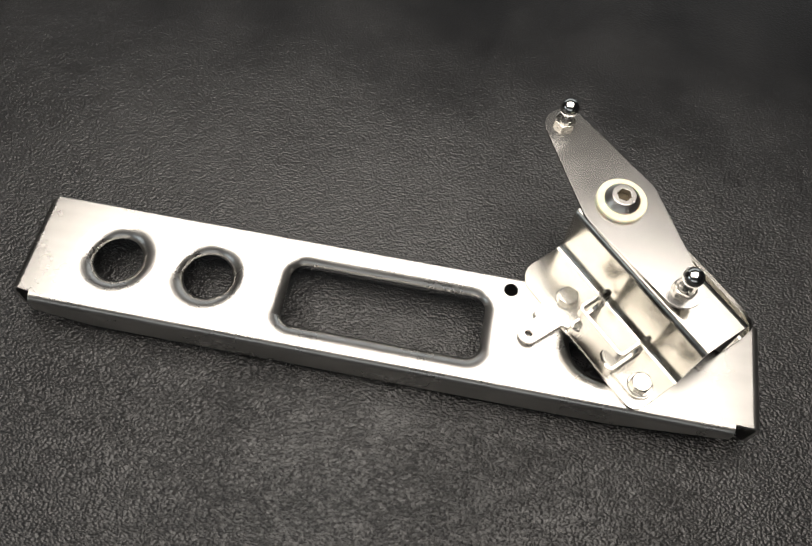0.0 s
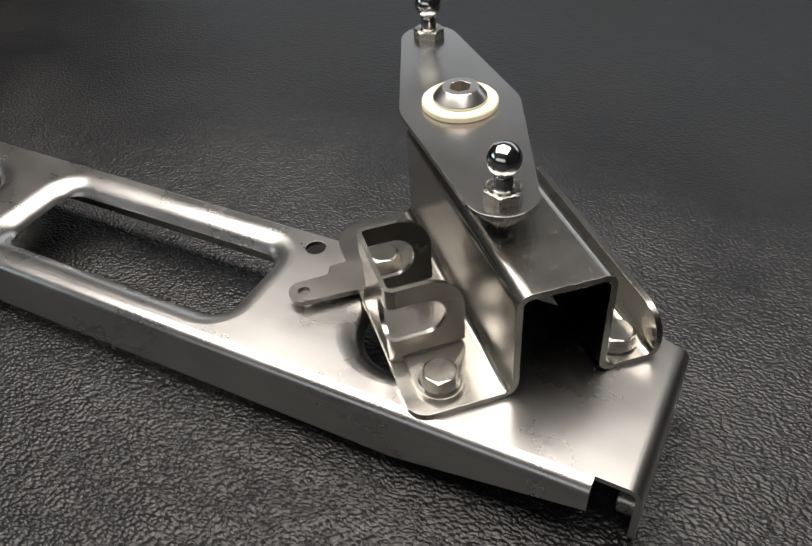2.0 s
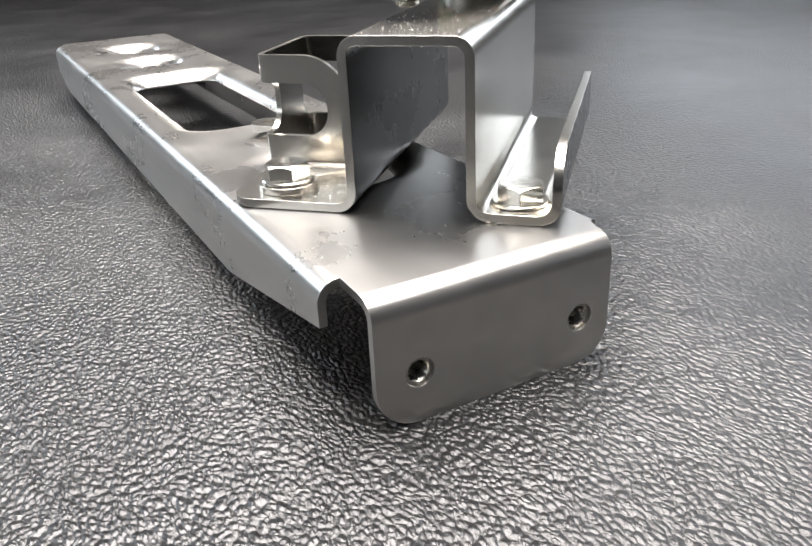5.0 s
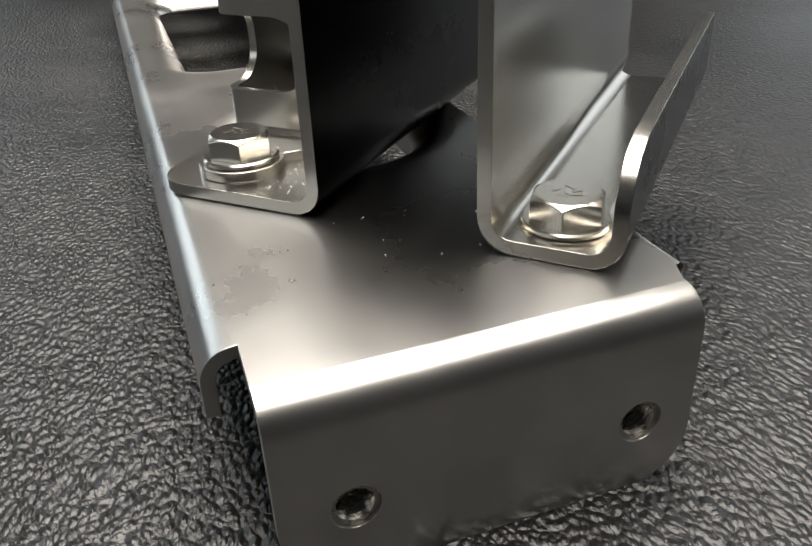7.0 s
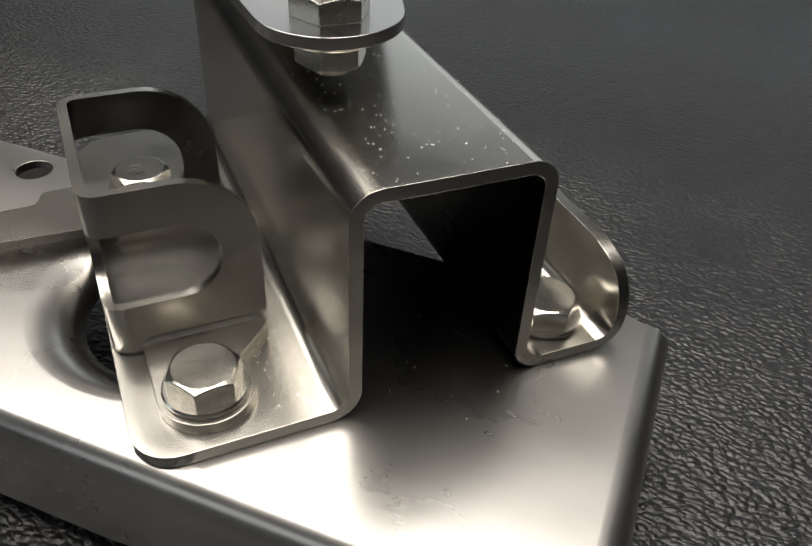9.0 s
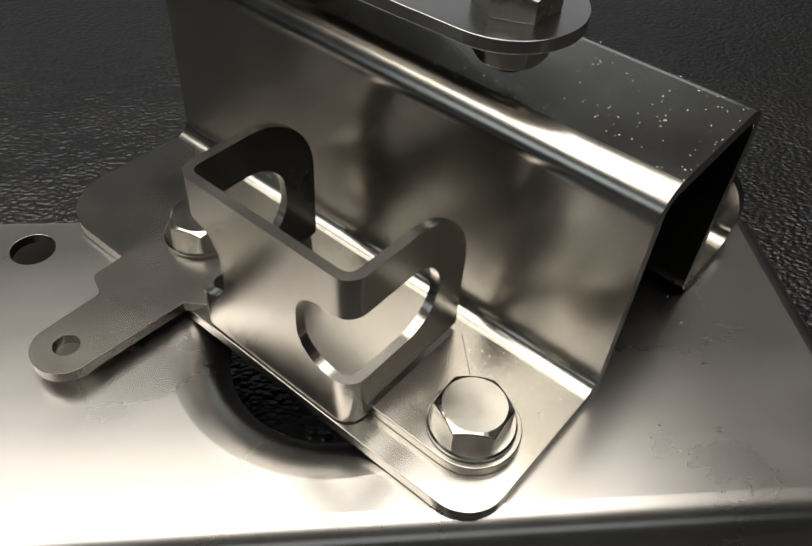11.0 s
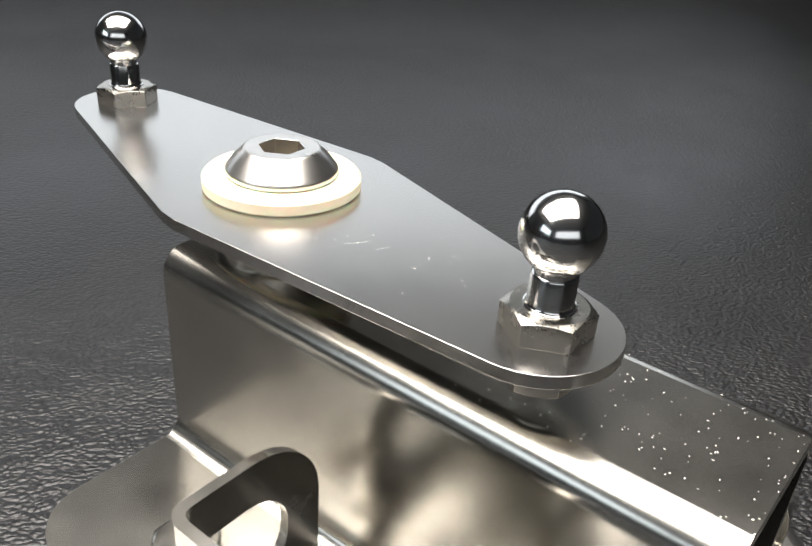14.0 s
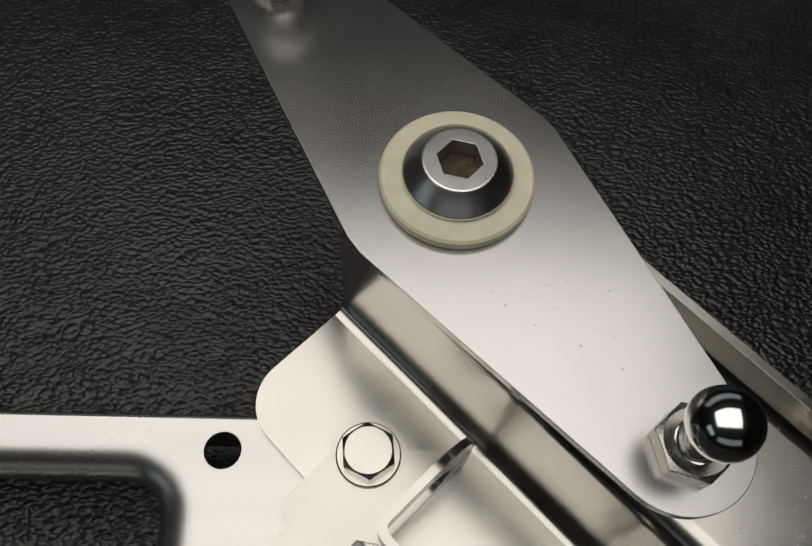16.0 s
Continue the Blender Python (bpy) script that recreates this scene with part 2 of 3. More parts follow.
def hex_loop(af, n=48):
    """Points round a hexagon, evenly by angle."""
    out = []
    for i in range(n):
        t = 2 * math.pi * i / n
        k = (t + math.pi / 6) % (math.pi / 3) - math.pi / 6
        r = af / 2 / math.cos(k)
        out.append((r * math.cos(t), r * math.sin(t)))
    return out


def circle_loop(r, n=48):
    return [(r * math.cos(2 * math.pi * i / n), r * math.sin(2 * math.pi * i / n)) for i in range(n)]


def hex_prism(bm, af, z0, z1, chamfer=0.7, cap=True):
    """A hexagon head whose upper corners are turned off."""
    n = 48
    low = ring(bm, hex_loop(af), z0)
    hexa = hex_loop(af)
    side = []
    for x, y in hexa:
        extra = math.hypot(x, y) - af / 2
        side.append(bm.verts.new((x * MM, y * MM, (z1 - 0.12 - extra * chamfer) * MM)))
    top = ring(bm, circle_loop(af / 2 * 0.93, n), z1)
    bridge(bm, low, side)
    bridge(bm, side, top)
    if cap:
        bm.faces.new(top)
        bm.faces.new(low[::-1])
    return top


def curved(bm):
    bmesh.ops.recalc_face_normals(bm, faces=bm.faces)
    return bm


# ---- the setting ----
def setting():
    # leather over the seat, rising into a back behind
    bm = bmesh.new()
    def height(x, y):
        z = 0.0
        if y > 0.44:                 # turns up into the back of the seat
            d = y - 0.44
            z += 1.2 * d * d
        far = max(0.0, math.hypot(x - 0.18, y - 0.03) - 0.30)
        z += min(far / 0.4, 1) * 0.004 * noise.noise((x * 4, y * 4, 0.3))
        return z
    xs = [-1.5 + 2.9 * i / 145 for i in range(146)]
    ys = [-1.0 + 1.40 * i / 60 for i in range(60)] + [0.40 + 0.40 * i / 60 for i in range(61)]
    grid = [[bm.verts.new((x, y, height(x, y))) for x in xs] for y in ys]
    for j in range(len(ys) - 1):
        for i in range(len(xs) - 1):
            bm.faces.new((grid[j][i], grid[j][i + 1], grid[j + 1][i + 1], grid[j + 1][i]))
    tagged(part("leather_cover", bm, LEATHER, thick=0.003), "black grained leather cover with fine wrinkles, lying flat", "leather", kind="structure")
    # support under the leather
    bm = bmesh.new()
    bmesh.ops.create_cube(bm, size=1, matrix=Matrix.Translation((-0.05, -0.30, -0.234)) @ Matrix.Diagonal((2.9, 1.4, 0.44, 1)))
    tagged(part("seat_base", bm, CLOTH, bevel=0.02), "black padded seat base under the leather", "seat", kind="structure")
    # unseen room, added for the metal to reflect
    def wall(name, cx, cy, cz, sx, sy, sz, mat, label):
        b2 = bmesh.new()
        bmesh.ops.create_cube(b2, size=1, matrix=Matrix.Translation((cx, cy, cz)) @ Matrix.Diagonal((sx, sy, sz, 1)))
        tagged(part(name, b2, mat, smooth=False), label, name.split("_")[0], kind="structure")
    wall("floor", 0, 0, -0.51, 5.2, 5.2, 0.1, FLOORM, "dark floor of the room")
    wall("ceiling", 0, 0, 1.95, 5.2, 5.2, 0.1, CEIL, "unseen grey painted ceiling")
    wall("wall_east", 2.55, 0, 0.72, 0.1, 5.2, 2.4, PAINT, "unseen plain grey painted wall")

    def windowed(name, number, at, opening, mat, sky):
        """An unseen wall with a window through it; drawn flat in millimetres, then stood up."""
        x0, x1, z0, z1 = opening
        at = at @ Matrix.Rotation(math.pi / 2, 4, "X")
        hole = [(x0, z0), (x1, z0), (x1, z1), (x0, z1)]
        tagged(part(name, slab([[(-2500, -480), (2500, -480), (2500, 1920), (-2500, 1920)], hole], 0, 100), mat, smooth=False, at=at),
               "unseen plain painted wall with a wide window", "wall", kind="structure")
        win = new("window_" + str(number))
        win.matrix_basis = at
        tagged(win, "unseen wide window with a white painted frame", "window", kind="structure")
        k = 40
        inner = [(x0 + k, z0 + k), (x1 - k, z0 + k), (x1 - k, z1 - k), (x0 + k, z1 - k)]
        part("window_frame", slab([[(x0 + 3, z0 + 3), (x1 - 3, z0 + 3), (x1 - 3, z1 - 3), (x0 + 3, z1 - 3)], inner], 20, 80), FRAMEM, win, smooth=False)
        m = (x0 + x1) / 2
        part("mullion", slab([[(m - 15, z0 + k), (m + 15, z0 + k), (m + 15, z1 - k), (m - 15, z1 - k)]], 30, 70), FRAMEM, win, smooth=False)
        part("window_sill", slab([[(x0 - 40, z0 - 30), (x1 + 40, z0 - 30), (x1 + 40, z0 - 3), (x0 - 40, z0 - 3)]], 103, 160), FRAMEM, win, smooth=False)
        tagged(part("backdrop", slab([[(x0 - 250, z0 - 250), (x1 + 250, z0 - 250), (x1 + 250, z1 + 250), (x0 - 250, z1 + 250)]], -210, -200), sky, smooth=False, at=at),
               "pale blue-white backdrop outside the unseen window", "sky", kind="structure")

    # this window is made up to hold the north fill
    windowed("wall_north", 2, Matrix.Translation((0, 2.6, 0)), (-2400, 2000, 450, 1350), PALE, SKY)
    windowed("wall_south", 3, Matrix.Translation((0, -2.6, 0)) @ Matrix.Rotation(math.pi, 4, "Z"), (-1600, 1600, 600, 1500), PAINT, SKY)
    windowed("wall_west", 1, Matrix.Translation((-2.6, 0, 0)) @ Matrix.Rotation(math.pi / 2, 4, "Z"), (-2200, -500, 700, 1500), PAINT, SKY)


def panel_lamp(at, size, label):
    lamp = new("panel_lamp")
    lamp.location = at
    tagged(lamp, label, "lamp")
    w, d = size
    bm = bmesh.new()
    bmesh.ops.create_cube(bm, size=1, matrix=Matrix.Translation((0, 0, 0.012)) @ Matrix.Diagonal((w + 0.03, d + 0.03, 0.02, 1)))
    part("lamp_frame", bm, FRAMEM, lamp, bevel=0.003)
    bm = bmesh.new()
    bmesh.ops.create_cube(bm, size=1, matrix=Matrix.Diagonal((w, d, 0.003, 1)))
    part("diffuser", bm, DIFFUSER, lamp, "white diffuser", smooth=False)
    for sx in (-1, 1):
        bm = lathe([(1.0, 22), (1.0, (1.9 - at[2]) / MM)], 8)
        part("wire", bm, FRAMEM, lamp, at=Matrix.Translation((sx * w * 0.4, 0, 0)))


def dark_bag():
    bm = bmesh.new()
    bmesh.ops.create_cube(bm, size=1, matrix=Matrix.Diagonal((0.30, 0.62, 0.26, 1)))
    bmesh.ops.subdivide_edges(bm, edges=bm.edges, cuts=9, use_grid_fill=True)
    for v in bm.verts:
        x, y, z = v.co
        k = 1 - 0.25 * (abs(z) / 0.13) ** 3 * 0.5
        v.co.x, v.co.y = x * k, y * k
        n = noise.noise_vector(Vector((x * 7, y * 7, z * 9)))
        v.co += n * 0.012
        v.co.z = max(v.co.z, -0.128)
    tagged(part("bag", bm, CLOTH, bevel=0.0, at=pose(-1.02, 0.02, 0.130, 0, 0, 8)), "soft black cloth bag standing on the leather", "bag")


setting()
panel_lamp(LAMP_AT, LAMP_SIZE, "white flat panel lamp hanging over the leather, lit")
dark_bag()

# ---- the bracket assembly ----
unit = new("linkage_bracket")
tagged(unit, "stainless steel linkage bracket with pivoting ball-stud arm, lying on black leather", "bracket")
UP = Matrix.Translation((0, 0, BASE_Z * MM))

# bolted-on parts run at 45 degrees to the plate
HAT = Matrix.Translation((294.0 * MM, 15.5 * MM, BASE_Z * MM)) @ Matrix(((-0.70711, 0.70711, 0, 0), (0.70711, 0.70711, 0, 0), (0, 0, 1, 0), (0, 0, 0, 1)))


def hat_pose(a, b, z, turn=0):
    """Upright pose at a along the hat bracket, b across it, z over the plate."""
    p = HAT @ Vector((a * MM, b * MM, z * MM))
    return Matrix.Translation(p) @ Matrix.Rotation(radians(turn), 4, "Z")


def base_plate():
    """Pressed channel plate: flared openings, rolled front and back edges, end flanges."""
    bm = bmesh.new()
    xl, xr, yf, yb, r = -5.2, 327.5, 1.0, 51.7, 4.0
    s = 0.4
    notch = 320.0
    loops = []

    def flare(shape, wide, rho, last):
        prev = ring(bm, shape(0.0), 0)
        loops.append(prev)
        steps = [(0.35, 0.0)] + [(0.35 + wide * math.sin(radians(last * i / 9)), -rho * (1 - math.cos(radians(last * i / 9)))) for i in range(1, 10)]
        for inset, z in steps:
            now = ring(bm, shape(inset), z)
            bridge(bm, prev, now)
            prev = now

    flare(lambda d: circle_loop_at(32.2, 26.8, 19.6 - d, 56), 8.2, 6.2, 74)
    flare(lambda d: circle_loop_at(75.6, 26.6, 19.6 - d, 56), 8.2, 6.2, 74)
    flare(lambda d: round_rect(105.2 + d, 213.8 - d, 2.1 + d, 49.4 - d, 14.8 - d, 10), 8.0, 6.2, 74)
    flare(lambda d: circle_loop_at(260.2, 27.4, 22.4 - d, 60), 8.0, 6.2, 74)
    loops.append(ring(bm, circle_loop_at(216.0, 46.2, 3.25, 28), 0))
    def strip(p0, p1, out, depth, steps=7, radius=r, lower=None, count=24):
        """Rolled edge from the line p0-p1 outward and down; depth below the top, by place along the line."""
        rows = []
        for i in range(count + 1):
            t = i / count
            x, y = p0[0] + (p1[0] - p0[0]) * t, p0[1] + (p1[1] - p0[1]) * t
            col = [(-s, 0.0), (0.0, 0.0)] + [(radius * math.sin(radians(90 * j / steps)), -radius * (1 - math.cos(radians(90 * j / steps)))) for j in range(1, steps + 1)]
            col += [(radius, -radius - 0.4), (radius, -depth(t))]
            rows.append([bm.verts.new(((x + out[0] * d) * MM, (y + out[1] * d) * MM, z * MM)) for d, z in col])
        for i in range(count):
            for j in range(len(rows[0]) - 1):
                bm.faces.new((rows[i][j], rows[i + 1][j], rows[i + 1][j + 1], rows[i][j + 1]))
        return rows

    def front_depth(t):
        x = xl + (notch - xl) * t
        return 8.2 + (17.9 - 8.2) * min(1.0, max(0.0, (notch - x) / 53.0)) if x > 200 else 17.9 - 6.0 * max(0.0, (20 - x) / 22)

    front = strip((0.3, yf), (notch, yf), (0, -1), front_depth, count=60)
    back = strip((xr - 3.5, yb), (xl, yb), (0, 1), lambda t: 17.9, count=40, radius=0.8)
    # flat corner between the notch and the end flange is closed by the fill; end flanges
    def end_flange(x, sign, y0, y1, holes):
        cols = [(-s, 0.0), (0.0, 0.0)] + [(r * math.sin(radians(90 * j / 7)), -r * (1 - math.cos(radians(90 * j / 7)))) for j in range(1, 8)] + [(r, -r - 0.4)]
        ks = 20
        rows = [[bm.verts.new(((x + sign * d) * MM, (y0 + (y1 - y0) * i / ks) * MM, z * MM)) for d, z in cols] for i in range(ks + 1)]
        for i in range(ks):
            for j in range(len(cols) - 1):
                bm.faces.new((rows[i][j], rows[i + 1][j], rows[i + 1][j + 1], rows[i][j + 1]))
        # flange face with its holes, drawn flat and stood up
        zt, zb = -r - 0.4, -BASE_Z
        out = [(y1, zt)] + arc(y1 - 7, zb + 7, 7, 0, -90, 8) + arc(y0 + 8, zb + 8, 8, -90, -180, 8) + [(y0, zt)]
        out += [(y0 + (y1 - y0) * i / ks, zt) for i in range(1, ks)]
        b2 = bmesh.new()
        lo = [ring(b2, out, 0)] + [ring(b2, circle_loop_at(hy, hz, 2.75, 24), 0) for hy, hz in holes]
        fill_loops(b2, lo)
        made = {v: bm.verts.new(((x + sign * r) * MM, v.co.x, v.co.y)) for v in b2.verts}
        for f in b2.faces:
            bm.faces.new([made[v] for v in f.verts])
        b2.free()
        return rows

    right = end_flange(xr, 1, yf + 0.2, yb - 1.6, [(9.4, -14.9), (43.2, -14.9)])
    left = end_flange(xl, -1, yf + 1.0, yb - 1.2, [])
    rim = [r_[0] for r_ in front] + [r_[0] for r_ in right] + [r_[0] for r_ in back] + [r_[0] for r_ in left[::-1]]
    fill_loops(bm, [rim] + loops)
    bmesh.ops.remove_doubles(bm, verts=bm.verts, dist=0.00012)
    bmesh.ops.recalc_face_normals(bm, faces=bm.faces)
    up = sum(f.normal.z for f in bm.faces if abs(f.calc_center_median().z) < 1e-6)
    if up < 0:
        bmesh.ops.reverse_faces(bm, faces=bm.faces)
    return part("base_plate", bm, PLATE, unit, "brushed stainless plate with two round flared holes and a slot", thick=0.0016, bevel=0.00022, at=UP, angle=55)


def circle_loop_at(cx, cy, r, n=48):
    return [(cx + r * math.cos(2 * math.pi * i / n), cy + r * math.sin(2 * math.pi * i / n)) for i in range(n)]


def hat_bracket():
    """Hat-shaped sheet: bolt flange, channel, second flange with a turned-up fin."""
    bm = bmesh.new()
    ft = 1.95                       # upper face of the flanges
    bl, wl, wr, fin, top = -26.5, 0.0, 25.7, 39.8, 34.2
    ri, ro = 2.6, 3.8
    prof = []                       # (b, z)
    for i in range(13):             # rounded outer corners want close columns
        prof.append((bl + 9.0 * (1 - math.cos(radians(90 * i / 12))), ft))
    prof += [(-8, ft), (wl - ri - 0.4, ft)]
    prof += [(wl - ri + ri * math.sin(radians(90 * j / 6)), ft + ri - ri * math.cos(radians(90 * j / 6))) for j in range(7)]
    prof += [(wl, ft + ri + 0.4), (wl, top - ro - 0.4)]
    prof += [(wl + ro - ro * math.cos(radians(90 * j / 8)), top - ro + ro * math.sin(radians(90 * j / 8))) for j in range(9)]
    prof += [(wl + ro + 0.4, top), (wr - ro - 0.4, top)]
    prof += [(wr - ro + ro * math.sin(radians(90 * j / 8)), top - ro + ro * math.cos(radians(90 * j / 8))) for j in range(9)]
    prof += [(wr, top - ro - 0.4), (wr, ft + ri + 0.4)]
    prof += [(wr + ri - ri * math.cos(radians(90 * j / 6)), ft + ri - ri * math.sin(radians(90 * j / 6))) for j in range(7)]
    prof += [(wr + ri + 0.4, ft), (fin - ri - 0.4, ft)]
    prof += [(fin - ri + ri * math.sin(radians(90 * j / 6)), ft + ri - ri * math.cos(radians(90 * j / 6))) for j in range(7)]
    fin_top = 14.2
    for i in range(11):
        prof.append((fin, fin_top - 8.0 * math.cos(radians(90 * i / 10))))

    def span(b, z):
        lo, hi = -0.024 * max(b, 0.0), 81.7
        if b < bl + 5.5:
            d = 5.5 - (b - bl)
            lo = 5.5 - math.sqrt(max(0, 5.5 ** 2 - d * d))
        if b < bl + 9:
            d = 9 - (b - bl)
            hi -= 9 - math.sqrt(max(0, 81 - d * d))
        if b > wr + 0.5:
            hi = 73.0
        if b > fin - 0.1 and z > fin_top - 8:
            d = z - (fin_top - 8)
            lo += 8 - math.sqrt(max(0, 64 - d * d))
        return lo, hi

    rows = 10
    cols = []
    for b, z in prof:
        lo, hi = span(b, z)
        cols.append([bm.verts.new(((lo + (hi - lo) * i / rows) * MM, b * MM, z * MM)) for i in range(rows + 1)])
    for j in range(len(cols) - 1):
        for i in range(rows):
            bm.faces.new((cols[j][i], cols[j][i + 1], cols[j + 1][i + 1], cols[j + 1][i]))
    bmesh.ops.remove_doubles(bm, verts=bm.verts, dist=1e-6)
    bmesh.ops.recalc_face_normals(bm, faces=bm.faces)
    if sum(f.normal.z for f in bm.faces) < 0:
        bmesh.ops.reverse_faces(bm, faces=bm.faces)
    # the frame of HAT is left-handed, so turn the faces
    bmesh.ops.transform(bm, matrix=HAT, verts=bm.verts)
    bmesh.ops.recalc_face_normals(bm, faces=bm.faces)
    if sum(f.normal.z * f.calc_area() for f in bm.faces) < 0:
        bmesh.ops.reverse_faces(bm, faces=bm.faces)
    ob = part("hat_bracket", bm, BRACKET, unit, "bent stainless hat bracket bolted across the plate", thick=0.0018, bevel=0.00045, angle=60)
    ob.data.materials.append(CHANNEL_SHADE)          # dark under faces: shade inside the channel is put into their colour
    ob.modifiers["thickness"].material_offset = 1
    return ob


def stop_bracket():
    """U-shaped bracket with wrapped windows, feet under the bolts and a lever tab."""
    bm = bmesh.new()
    a0, a1, bw, be, zt, rb = 19.3, 46.8, -26.2, -5.2, 27.3, 2.6
    zl = 2.3
    # developed length: back arm, bend, web, bend, front arm (outer face)
    la = (be - bw) - rb
    lw = (a1 - a0) - 2 * rb
    lb = rb * math.pi / 2
    s1, s2, s3, s4, s5 = la, la + lb, la + lb + lw, la + 2 * lb + lw, 2 * la + 2 * lb + lw
    foot = 4.4
    outline = rounded([(0, foot), (la - 2.0, foot), (la - 1.2, zl), (s4 + 1.2, zl), (s4 + 2.0, foot), (s5, foot), (s5, zt), (0, zt)],
                      [0, 0.6, 0.6, 0.6, 0.6, 0, 10.5, 10.5], 10)
    def stadium(x0, x1, z0, z1, k):
        rr = (z1 - z0) / 2
        return rounded([(x0, z0), (x1, z0), (x1, z1), (x0, z1)], [rr - 0.05] * 4, k)
    win_front = rounded([(s4 - lb - 5.8, 10.0), (s5 - 5.2, 10.0), (s5 - 5.2, 21.4), (s4 - lb - 5.8, 21.4)], [5.0, 5.5, 5.5, 4.0], 8)
    win_back = rounded([(5.2, 8.6), (s1 + lb + 3.8, 8.6), (s1 + lb + 3.8, 21.4), (5.2, 21.4)], [5.6, 4.5, 5.0, 6.2], 8)
    flat = bmesh.new()
    loops = [ring(flat, l, 0) for l in (outline, win_front, win_back)]
    fill_loops(flat, loops)
    cuts = []
    for a, b in ((s1, s2), (s3, s4)):
        cuts += [a - 0.3] + [a + (b - a) * i / 6 for i in range(7)] + [b + 0.3]
    for c in cuts:
        geom = flat.verts[:] + flat.edges[:] + flat.faces[:]
        bmesh.ops.bisect_plane(flat, geom=geom, plane_co=(c * MM, 0, 0), plane_no=(1, 0, 0), dist=1e-7)

    def wrap(s):
        if s <= s1:
            return a1, be - s
        if s <= s2:
            t = (s - s1) / rb
            return a1 - rb + rb * math.cos(t), bw + rb - rb * math.sin(t)
        if s <= s3:
            return a1 - rb - (s - s2), bw
        if s <= s4:
            t = (s - s3) / rb
            return a0 + rb - rb * math.sin(t), bw + rb - rb * math.cos(t)
        return a0, bw + rb + (s - s4)

    for v in flat.verts:
        a, b = wrap(v.co.x / MM)
        v.co = (a * MM, b * MM, v.co.y)
    bmesh.ops.recalc_face_normals(flat, faces=flat.faces)
    # outward from the middle of the U
    mid = Vector(((a0 + a1) / 2 * MM, be * MM, 0.014))
    if sum((f.calc_center_median() - mid).dot(f.normal) for f in flat.faces) < 0:
        bmesh.ops.reverse_faces(flat, faces=flat.faces)
    bmesh.ops.transform(flat, matrix=HAT, verts=flat.verts)
    bmesh.ops.reverse_faces(flat, faces=flat.faces)
    bmesh.ops.recalc_face_normals(flat, faces=flat.faces)
    mid = HAT @ mid
    if sum((f.calc_center_median() - mid).dot(f.normal) for f in flat.faces) < 0:
        bmesh.ops.reverse_faces(flat, faces=flat.faces)
    body = part("stop_bracket", flat, LATCH, unit, "small plated U bracket with wrapped windows", thick=0.0013, bevel=0.0004, angle=60)

    body.data.materials.append(INNER_SHADE)        # inside faces darker than the outer: dark reflections put into the colour
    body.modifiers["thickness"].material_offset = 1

    # front foot under its bolt
    f_out = [(a0 + 1.2, -5.6), (a0 - 1.6, -5.6)] + [(8.4 + 6.3 * math.cos(radians(t)), -16.2 + 6.3 * math.sin(radians(t))) for t in range(54, 271, 12)] + [(a0 - 3, -22.5), (a0 + 1.2, -22.5)]
    fm = slab([f_out], 2.0, 3.5)
    bmesh.ops.transform(fm, matrix=HAT, verts=fm.verts)
    part("front_foot", curved(fm), LATCH, body, bevel=0.0005)
    # fillets where the arms turn into the feet
    for a, sgn in ((a0, -1), (a1, 1)):
        gm = bmesh.new()
        cols = []
        for b in (-22.8, -6.2):
            cols.append([gm.verts.new(((a + sgn * (0.4 - 0.4 * math.sin(radians(90 * i / 6)))) * MM, b * MM, (3.5 + 0.4 - 0.4 * math.cos(radians(90 * i / 6))) * MM)) for i in range(7)]
                        + [gm.verts.new(((a - sgn * 1.2) * MM, b * MM, 3.4 * MM)), gm.verts.new(((a - sgn * 1.2) * MM, b * MM, 5.2 * MM))])
        bridge(gm, cols[0], cols[1])
        gm.faces.new(cols[0])
        gm.faces.new(cols[1][::-1])
        bmesh.ops.transform(gm, matrix=HAT, verts=gm.verts)
        part("bend", curved(gm), LATCH, body)
    # back foot that runs out into a lever tab with a hole
    l_out = [(a1 - 1.4, -6.2), (a1 + 2.6, -6.2)] + [(58.0 + 6.8 * math.cos(radians(t)), -16.2 + 6.8 * math.sin(radians(t))) for t in range(126, -31, -12)]
    l_out += rounded([(62.8, -20.5), (62.4, -32.2), (58.8, -33.4), (58.5, -46.2), (50.0, -46.2), (49.2, -27.0), (a1 - 1.0, -24.5)],
                     [0, 1.4, 1.4, 4.1, 4.1, 0, 0], 8)
    lm = slab([l_out, circle_loop_at(54.3, -41.7, 1.75, 20)], 2.0, 3.6)
    bmesh.ops.transform(lm, matrix=HAT, verts=lm.verts)
    part("lever_tab", curved(lm), LATCH, body, "flat plated lever tab with a small hole", bevel=0.0007)


